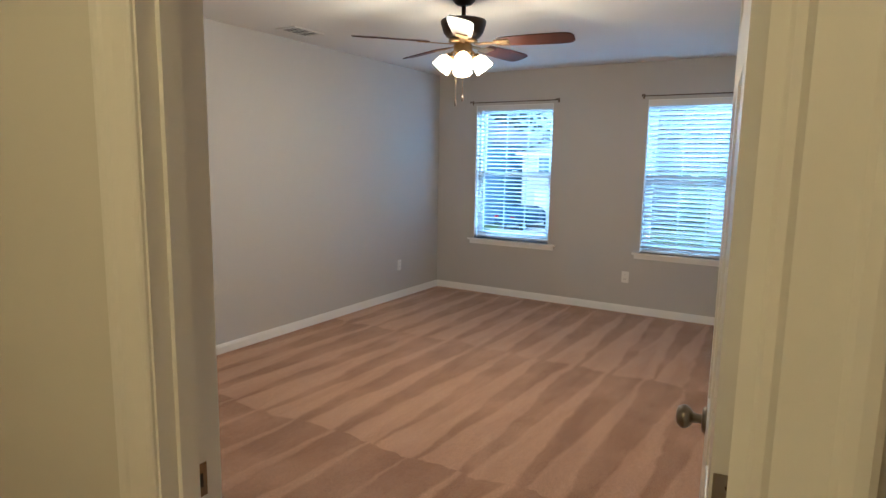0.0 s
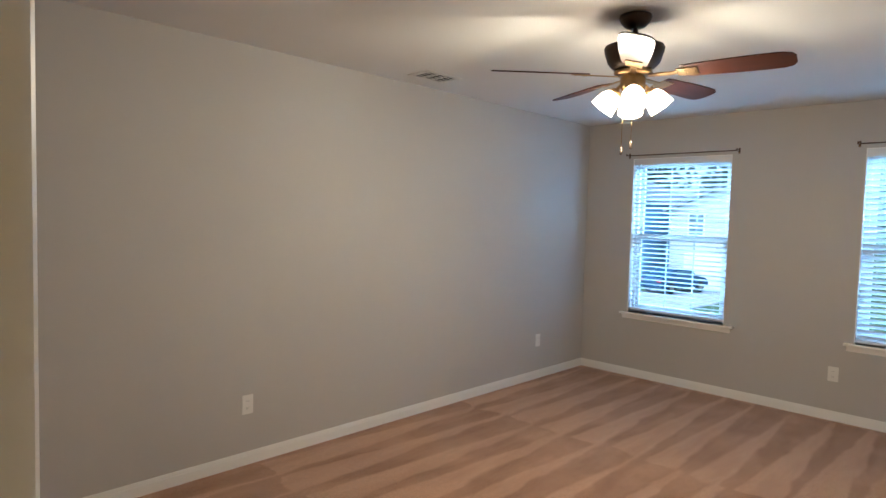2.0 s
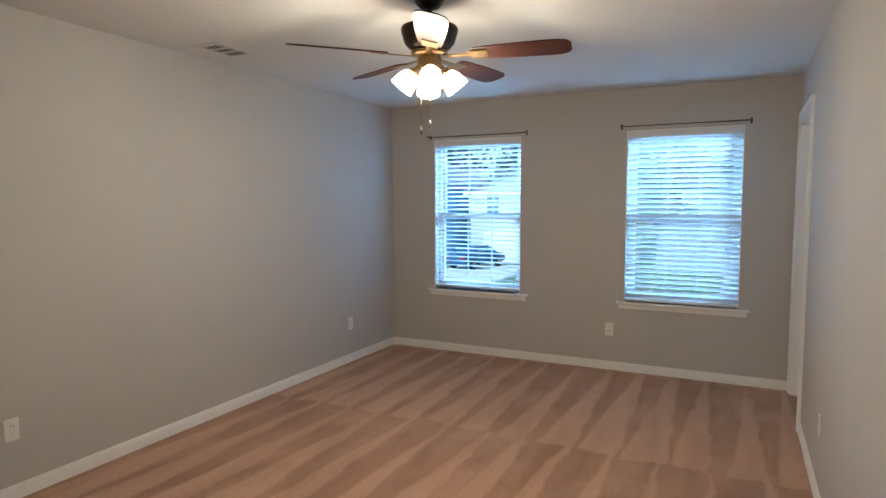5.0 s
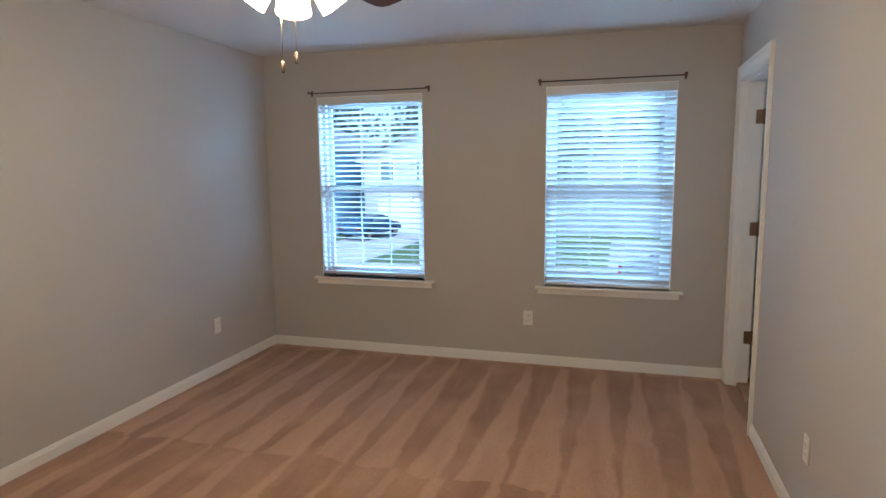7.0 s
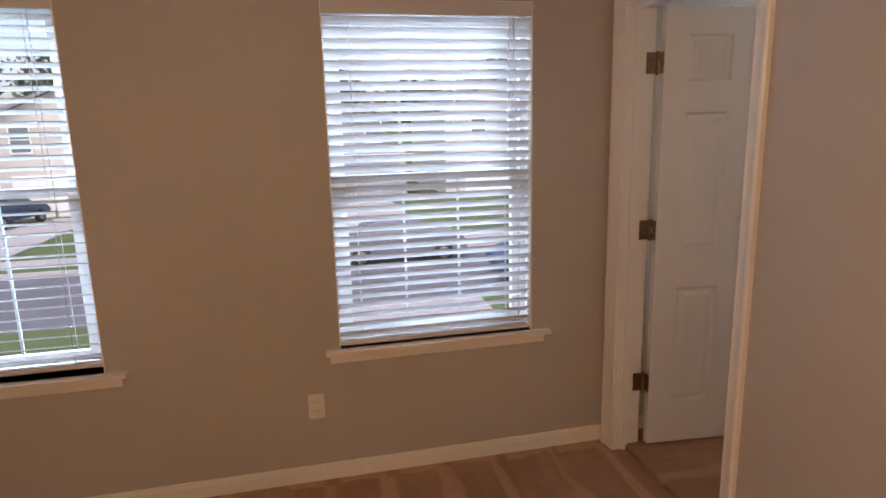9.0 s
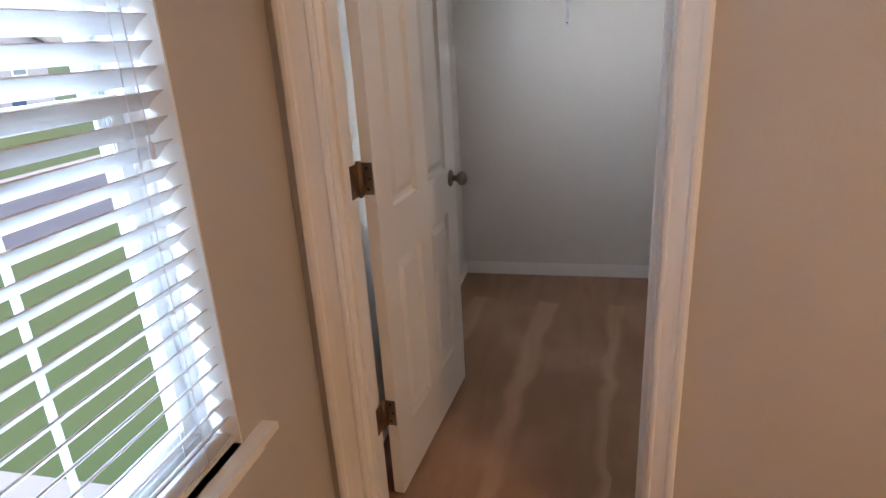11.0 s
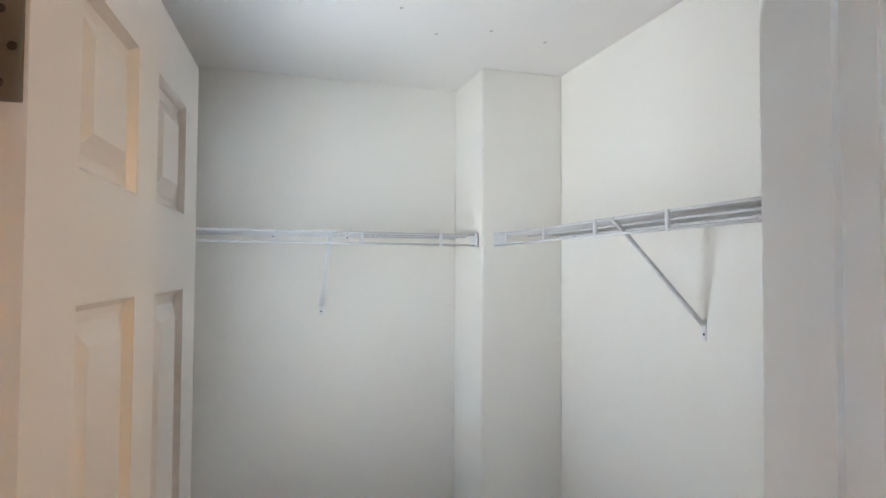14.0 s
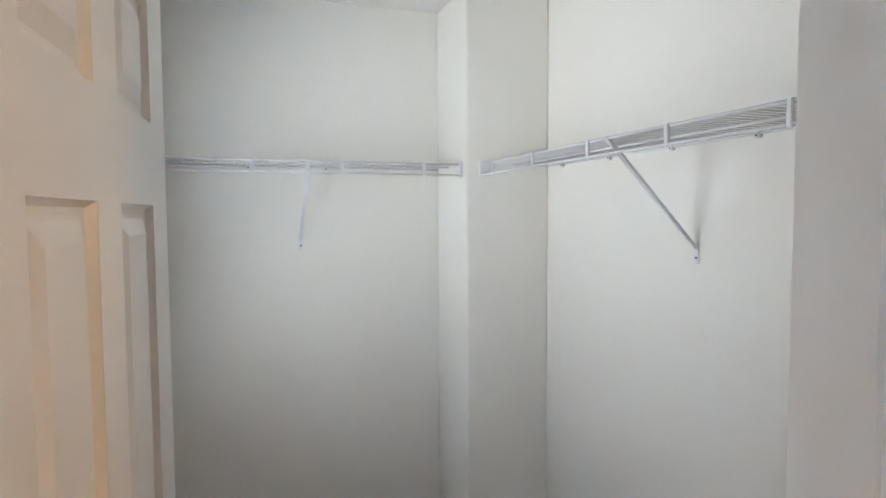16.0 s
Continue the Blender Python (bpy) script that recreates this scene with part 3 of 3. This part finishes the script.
# ---- ceiling fan ----
def ceiling_fan(m, turn):
    f = thing("ceiling_fan", m, "dark bronze five-blade ceiling fan with lit glass shades", "ceiling fan")
    part("canopy", lathe([(0, 0), (0.072, 0), (0.074, -0.012), (0.066, -0.030), (0.045, -0.052), (0.022, -0.060), (0, -0.060)], 28), BRONZE, f)
    part("downrod", tube([(0, 0, -0.055), (0, 0, -0.15)], 0.013, 12), BRONZE, f)
    part("motor_housing", lathe([(0, -0.125), (0.035, -0.127), (0.090, -0.132), (0.132, -0.142), (0.136, -0.150), (0.134, -0.165), (0.118, -0.215), (0.098, -0.238), (0.070, -0.250), (0, -0.252)], 32), BRONZE, f)
    part("flywheel", lathe([(0, -0.250), (0.085, -0.251), (0.088, -0.262), (0.080, -0.272), (0, -0.273)], 28), BRASS, f)
    part("switch_housing", lathe([(0, -0.27), (0.050, -0.272), (0.058, -0.290), (0.056, -0.330), (0.040, -0.350), (0.018, -0.362), (0, -0.365)], 24), BRASS, f)
    for k in range(5):
        a = turn + 72 * k
        bm = bmesh.new()
        outline = []
        for u, v in ((0.0, 0.050), (0.05, 0.056), (0.20, 0.066), (0.34, 0.070), (0.40, 0.067), (0.43, 0.055), (0.445, 0.030)):
            outline.append((u + 0.215, v))
        pts = outline + [(u, -v) for u, v in outline[::-1]]
        hi = [bm.verts.new((u, v, 0.003)) for u, v in pts]
        lo = [bm.verts.new((u, v, -0.003)) for u, v in pts]
        bm.faces.new(hi), bm.faces.new(lo[::-1])
        for j in range(len(pts)):
            bm.faces.new((lo[j], lo[(j + 1) % len(pts)], hi[(j + 1) % len(pts)], hi[j]))
        b = part("blade", bm, BLADE, f, "reddish cherry wood fan blade", pose(0, 0, -0.272, 0, 0, a) @ pose(0, 0, 0, -13))
        arm = part("blade_arm", boxes([(0.070, -0.014, -0.010, 0.200, 0.014, -0.004), (0.195, -0.036, -0.0085, 0.285, 0.036, -0.0035)], 0.002), BRASS, b)
        for sx, sy in ((0.23, 0.02), (0.23, -0.02), (0.27, 0.0)):
            part("screw", lathe([(0, -0.003), (0.005, -0.001), (0.005, 0)], 8, pose(sx, sy, -0.0085)), BRASS, arm)
    for k in range(4):
        a = radians(turn + 20 + 90 * k)
        d = Vector((math.cos(a), math.sin(a), 0))
        p0, p1 = Vector((0, 0, -0.315)) + d * 0.040, Vector((0, 0, -0.325)) + d * 0.062
        arm = part("light_arm", tube([p0, p1, p1 + d * 0.012 + Vector((0, 0, -0.02))], 0.009, 10), BRASS, f)
        tip = pose(*(p1 + d * 0.012 + Vector((0, 0, -0.02)))) @ pose(0, 0, 0, 0, 0, math.degrees(a)) @ pose(0, 0, 0, 0, -38, 0)
        part("socket_cup", lathe([(0.010, 0.012), (0.024, 0.006), (0.027, -0.010), (0.022, -0.014)], 18, tip), BRASS, arm)
        part("shade", lathe([(0.022, -0.008), (0.036, -0.018), (0.049, -0.042), (0.054, -0.070), (0.059, -0.098), (0.056, -0.098), (0.051, -0.070), (0.046, -0.043), (0.033, -0.020), (0.020, -0.010)], 24, tip), GLOW, arm, "frosted bell glass shade, lit")
        bulb = new("fan_bulb", bpy.data.lights.new("fan_bulb", "POINT"))
        bulb.data.energy, bulb.data.color, bulb.data.shadow_soft_size = FAN_WATTS, WARM, 0.03
        bulb.matrix_world = m @ tip @ Matrix.Translation((0, 0, -0.135))
    for x, y, low in ((-0.034, -0.020, 0.600), (0.004, -0.002, 0.572)):
        c = part("pull_chain", tube([(x, y, -0.35), (x, y, -low)], 0.0016, 6), BRASS, f)
        part("pull_knob", lathe([(0, 0), (0.006, -0.003), (0.0065, -0.030), (0.005, -0.038), (0, -0.040)], 10, pose(x, y, -low)), BRONZE, c)


FAN_WATTS = 4.4
ceiling_fan(pose(1.915, -2.84, H), 10)


# ---- closet shelves ----
def wire_shelf(m, length, brackets, label):
    """Along +x, back on the wall y = 0, front at y = -0.29; its deck at z = 0."""
    s = thing("wire_shelf", m, label, "shelf", "closet wire shelves")
    n = int(length / 0.0254)
    first = part("deck_wire", tube([(0, -0.004, 0), (0, -0.292, 0)], 0.0018, 5), WIRE, s)
    for k in range(n + 1):
        wire = first if k == 0 else first.copy()
        if k:
            scene.collection.objects.link(wire)
        wire.matrix_basis = Matrix.Translation((0.004 + (length - 0.008) * k / n, 0, 0))
    for nm, y, z in (("back_rod", -0.006, -0.004), ("middle_rod", -0.15, -0.004), ("lip_top_rod", -0.292, -0.003), ("lip_bottom_rod", -0.296, -0.044)):
        part(nm, tube([(0, y, z), (length, y, z)], 0.0038, 8), WIRE, s)
    k = 0.115
    while k < length:
        part("lip_clip", boxes([(k - 0.006, -0.3005, -0.049, k + 0.006, -0.292, 0.001)], 0.0015), WIRE, s)
        k += 0.31
    for x in (-0.0, length):
        e = 0.012 if x == 0 else -0.012
        a, b = sorted((x, x + e))
        part("end_bracket", boxes([(a, -0.302, -0.052, b, -0.255, 0.006), (a, -0.255, -0.016, b, -0.23, 0.006)], 0.002), WIRE, s)
    for x in [0.12 + 0.3 * j for j in range(int(length / 0.3))]:
        c = part("wall_clip", boxes([(x - 0.008, -0.014, -0.016, x + 0.008, 0, 0.006)], 0.002), WIRE, s)
        part("screw", lathe([(0, 0.0015), (0.003, 0)], 8, pose(x, -0.014, -0.010, 90)), DARK, c)
    for x in brackets:
        b = part("support_brace", boxes([(-0.007, -0.005, 0, 0.007, 0.005, 0.412)], 0.002), WIRE, s, "diagonal white steel support brace", Matrix.Translation((x, -0.006, -0.292)) @ pose(0, 0, 0, 45))
        foot = part("brace_foot", boxes([(x - 0.009, -0.004, -0.335, x + 0.009, 0, -0.275)], 0.0015), WIRE, b)
        foot.matrix_parent_inverse = b.matrix_basis.inverted()
        scr = part("screw", lathe([(0, 0.002), (0.004, 0)], 8, pose(x, -0.004, -0.318, 90)), DARK, b)
        scr.matrix_parent_inverse = b.matrix_basis.inverted()


SZ = 1.778
wire_shelf(pose(CX1, -0.004, SZ, 0, 0, -90), 1.199, [0.616], "white coated wire closet shelf along the back wall")
wire_shelf(pose(5.458, CY, SZ, 0, 0, 180), 1.685, [0.82], "white coated wire closet shelf along the side wall")


# ---- closet lamp and ceiling marks ----
def closet_lamp(m):
    c = thing("ceiling_lamp", m, "white flush ceiling lamp with unlit frosted dome", "ceiling lamp")
    part("base", lathe([(0, 0), (0.105, 0), (0.107, -0.012), (0.098, -0.046), (0.094, -0.050), (0, -0.050)], 36), PLATE, c)
    part("dome", lathe([(0.092, -0.046), (0.098, -0.062), (0.093, -0.090), (0.075, -0.117), (0.045, -0.135), (0, -0.142)], 36), FROST, c, "frosted white glass dome")
    for k in range(3):
        a = radians(25 + 120 * k)
        part("thumb_screw", lathe([(0, 0.010), (0.004, 0.009), (0.004, 0)], 8, pose(0.098 * math.cos(a), 0.098 * math.sin(a), -0.042) @ pose(0, 0, 0, 0, 90, 0) @ pose(0, 0, 0)), DARK, c)


closet_lamp(pose(4.54, -0.795, H))


def ceiling_mark(x, y, rx, ry, material, label, hollow=0.0):
    bm = bmesh.new()
    n = 18
    ring, core = [], []
    for k in range(n):
        a = 2 * math.pi * k / n
        w = 1 + 0.25 * noise.noise((math.cos(a) * 2 + x * 9, math.sin(a) * 2 + y * 9, 0))
        ring.append(bm.verts.new((x + rx * w * math.cos(a), y + ry * w * math.sin(a), H - 0.0035)))
        if hollow:
            core.append(bm.verts.new((x + rx * w * hollow * math.cos(a), y + ry * w * hollow * math.sin(a), H - 0.0035)))
    if hollow:
        for k in range(n):
            bm.faces.new((ring[(k + 1) % n], ring[k], core[k], core[(k + 1) % n]))
    else:
        bm.faces.new(ring[::-1])
    tagged(part("ceiling_stain", bm, material), label, "stain", "ceiling stains")


ceiling_mark(4.924, -0.658, 0.030, 0.018, STAIN, "pale green ring-shaped water stain on closet ceiling", 0.55)
ceiling_mark(4.634, -0.582, 0.014, 0.008, STAIN, "faint green drip stain on closet ceiling")
for x, y in ((5.136, -1.315), (5.183, -0.931), (4.671, -1.082), (5.101, -1.098), (5.02, -0.77)):
    ceiling_mark(x, y, 0.010, 0.006, SPECK, "small grey scuff on closet ceiling")


# ---- hall lamp ----
def hall_lamp(m):
    c = thing("hall_lamp", m, "warm flush ceiling lamp in the hall", "ceiling lamp")
    part("base", lathe([(0, 0), (0.13, 0), (0.13, -0.03), (0, -0.03)], 28), PLATE, c)
    part("dome", lathe([(0.12, -0.03), (0.115, -0.06), (0.07, -0.10), (0, -0.115)], 28), lit("hall_dome_glow", (1.0, 0.60, 0.19), HALL_GLOW), c, "lit frosted dome")


HALL_GLOW = 19.0
hall_lamp(pose(3.1, -6.75, H))

# ---- outdoors ----
GZ = -2.9
structure("wall_lower_storey", boxes([(-0.15, -7.4, GZ, 5.9, 0.16, -0.2)]), SIDING_G, "plain grey lower storey under the rooms", "wall")
structure("ground", boxes([(-600, -600, GZ - 0.5, 600, 1200, GZ)]), GRASS, "green mown lawn reaching the horizon", "ground")
structure("road", boxes([(-120, 12.5, GZ - 0.2, 120, 18.5, GZ + 0.02)]), ASPHALT, "grey asphalt residential street", "road")
structure("pavement", boxes([(-120, 18.5, GZ - 0.2, 120, 18.7, GZ + 0.14), (-120, 20.0, GZ - 0.2, 120, 21.3, GZ + 0.05)]), CONCRETE, "pale concrete kerb and pavement", "pavement")


def driveway(x0, x1, y0, y1):
    structure("driveway", boxes([(x0, y0, GZ - 0.2, x1, y1, GZ + 0.06)]), CONCRETE, "pale concrete driveway", "driveway")


driveway(-13.5, -8.6, 18.8, 33)
driveway(2.5, 7.2, 18.8, 33)
driveway(3.0, 6.5, 3.0, 12.4)


def house(x0, x1, y0, y1, eave, ridge, siding, label, doors=True):
    h = thing("house", pose(x0, y0, GZ), label, "house")
    W, D = x1 - x0, y1 - y0
    part("wall", boxes([(0, 0, 0, W, D, eave)]), siding, h)
    bm = bmesh.new()
    g = [bm.verts.new(p) for p in ((0, 0, eave), (W, 0, eave), (W / 2, 0, ridge), (0, D, eave), (W, D, eave), (W / 2, D, ridge))]
    bm.faces.new((g[0], g[1], g[2])), bm.faces.new((g[5], g[4], g[3]))
    part("gable", bm, siding, h)
    o, sl = 0.4, (ridge - eave) / (W / 2)
    bm = bmesh.new()
    for s in (0, 1):
        xa, xb = (-o, W / 2) if s == 0 else (W + o, W / 2)
        za, zb = eave - o * sl, ridge
        v = [bm.verts.new(p) for p in ((xa, -o, za + 0.02), (xb, -o, zb + 0.02), (xb, D + o, zb + 0.02), (xa, D + o, za + 0.02), (xa, -o, za + 0.22), (xb, -o, zb + 0.22), (xb, D + o, zb + 0.22), (xa, D + o, za + 0.22))]
        for f in ((0, 1, 2, 3), (7, 6, 5, 4), (0, 4, 5, 1), (1, 5, 6, 2), (2, 6, 7, 3), (3, 7, 4, 0)):
            bm.faces.new([v[k] for k in f])
    bmesh.ops.recalc_face_normals(bm, faces=bm.faces[:])
    part("roof", bm, SHINGLE, h)
    part("fascia", boxes([(-o, -o - 0.03, eave - o * sl - 0.1, W + o, -o + 0.0, eave - o * sl + 0.05)]), TRIM, h)
    for k in range(3):
        x = W * (0.2 + 0.3 * k)
        win = part("window", boxes([(x - 0.55, -0.06, 3.45, x + 0.55, 0, 4.95)]), TRIM, h)
        part("pane", boxes([(x - 0.45, -0.08, 3.55, x + 0.45, -0.06, 4.17), (x - 0.45, -0.08, 4.25, x + 0.45, -0.06, 4.85)]), PANE, win)
    if doors:
        gar = part("garage_door", boxes([(W * 0.12, -0.05, 0, W * 0.55, 0, 2.3)]), TRIM, h)
        for k in range(4):
            part("garage_panel", boxes([(W * 0.13, -0.08, 0.05 + 0.56 * k, W * 0.54, -0.05, 0.56 + 0.56 * k)]), TRIM, gar)
        part("front_door", boxes([(W * 0.7, -0.05, 0.1, W * 0.7 + 1.0, 0, 2.2)]), CARBLUE, h)
    return h


house(-14.0, -5.4, 34, 46, 5.1, 7.0, SIDING_W, "cream two-storey house with a grey gable roof")
house(-27, -15.3, 30, 42, 5.6, 8.0, SIDING_B, "blue-grey two-storey house with a gable roof")
house(-1.5, 8.5, 35, 47, 3.0, 6.2, SIDING_G, "grey house with a low shingle roof", False)
house(11, 22, 35, 47, 5.4, 8.2, SIDING_W, "cream house with a shingle roof")
house(26, 37, 34, 46, 5.4, 8.2, SIDING_G, "grey two-storey house with a shingle roof")


def car(m, paint, label):
    c = thing("car", m, label, "car", "parked cars")
    bm = bmesh.new()
    side = [(-2.2, 0.35), (-2.25, 0.75), (-2.1, 0.95), (-1.5, 1.0), (-0.9, 1.42), (0.5, 1.45), (1.2, 1.0), (2.0, 0.85), (2.2, 0.65), (2.15, 0.35)]
    L = [bm.verts.new((x, -0.85 if z < 1.1 else -0.68, z)) for x, z in side]
    R = [bm.verts.new((x, 0.85 if z < 1.1 else 0.68, z)) for x, z in side]
    bm.faces.new(L[::-1]), bm.faces.new(R)
    for k in range(len(side)):
        bm.faces.new((L[k], L[(k + 1) % len(side)], R[(k + 1) % len(side)], R[k]))
    bmesh.ops.recalc_face_normals(bm, faces=bm.faces[:])
    bmesh.ops.bevel(bm, geom=bm.edges[:], offset=0.05, segments=2, affect="EDGES")
    part("body", bm, paint, c)
    for s in (-1, 1):
        part("side_window", boxes([(-0.85, s * 0.80 - 0.01, 1.03, 0.75, s * 0.80 + 0.01, 1.36)], 0.004), PANE, c)
        part("tail_light", boxes([(-2.27, s * 0.65 - 0.15, 0.72, -2.2, s * 0.65 + 0.15, 0.88)], 0.01), REDLENS, c)
        for x in (-1.35, 1.35):
            w = part("wheel", lathe([(0, -0.1), (0.2, -0.1), (0.32, -0.09), (0.34, 0), (0.32, 0.09), (0.2, 0.1), (0, 0.1)], 20, pose(x, s * 0.8, 0.34, 90)), TYRE, c)
            part("rim", lathe([(0, 0.02), (0.17, 0.01), (0.2, 0)], 14, pose(x, s * 0.9, 0.34, -90 * s)), NICKEL, w)
    return c


car(pose(-12.2, 30.8, GZ + 0.06, 0, 0, 76), CARBLUE, "dark blue parked hatchback on the driveway")
car(pose(5.2, 17.2, GZ + 0.02, 0, 0, 0), CARGREY, "grey parked car at the kerb")
car(pose(9.6, 13.7, GZ + 0.02, 0, 0, 180), CARBLUE, "dark blue parked car at the kerb")


def tree(x, y, h, r, seed):
    rnd = random.Random(seed)
    t = thing("tree", pose(x, y, GZ), "tall leafy green tree behind the houses", "tree", "trees behind the houses")
    bm = lathe([(0.0, 0), (0.32, 0), (0.24, h * 0.3), (0.14, h * 0.65), (0.03, h * 0.95), (0, h * 0.95)], 9)
    for k in range(7):
        a, z = rnd.uniform(0, 6.28), h * rnd.uniform(0.35, 0.75)
        tube([(0, 0, z), (math.cos(a) * r * 0.7, math.sin(a) * r * 0.7, z + h * 0.14)], 0.06, 5, bm)
    part("trunk", bm, BARK, t)
    crown = bmesh.new()
    for k in range(1400):
        a, u = rnd.uniform(0, 6.28), rnd.uniform(-1, 1)
        lobe = 0.75 + 0.35 * math.sin(a * 3 + seed) * math.cos(u * 4 + seed)
        q = rnd.uniform(0.45, 1.0) ** 0.5 * lobe
        s = math.sqrt(max(0, 1 - u * u))
        p = Vector((r * q * s * math.cos(a), r * q * s * math.sin(a), h * 0.66 + h * 0.34 * q * u))
        e = Euler((rnd.uniform(0, 3), rnd.uniform(0, 3), rnd.uniform(0, 6)))
        k2 = rnd.uniform(0.16, 0.42)
        vs = [crown.verts.new(p + e.to_matrix() @ (Vector(c) * k2)) for c in ((-1, 0, 0), (0, -0.6, 0.15), (1, 0, 0), (0, 0.6, 0.15))]
        crown.faces.new(vs)
    part("crown", crown, LEAF, t)


for k, (x, y, h, r) in enumerate([(-24, 50, 13, 4.5), (-16, 52, 11.5, 4.2), (-9, 54, 12.5, 4.6), (-2, 53, 10, 4.4), (5, 56, 10.5, 4.5), (13, 55, 9.5, 4.2), (22, 54, 12, 5), (33, 55, 13, 5), (-33, 52, 14, 5)]):
    tree(x, y, h, r, k)
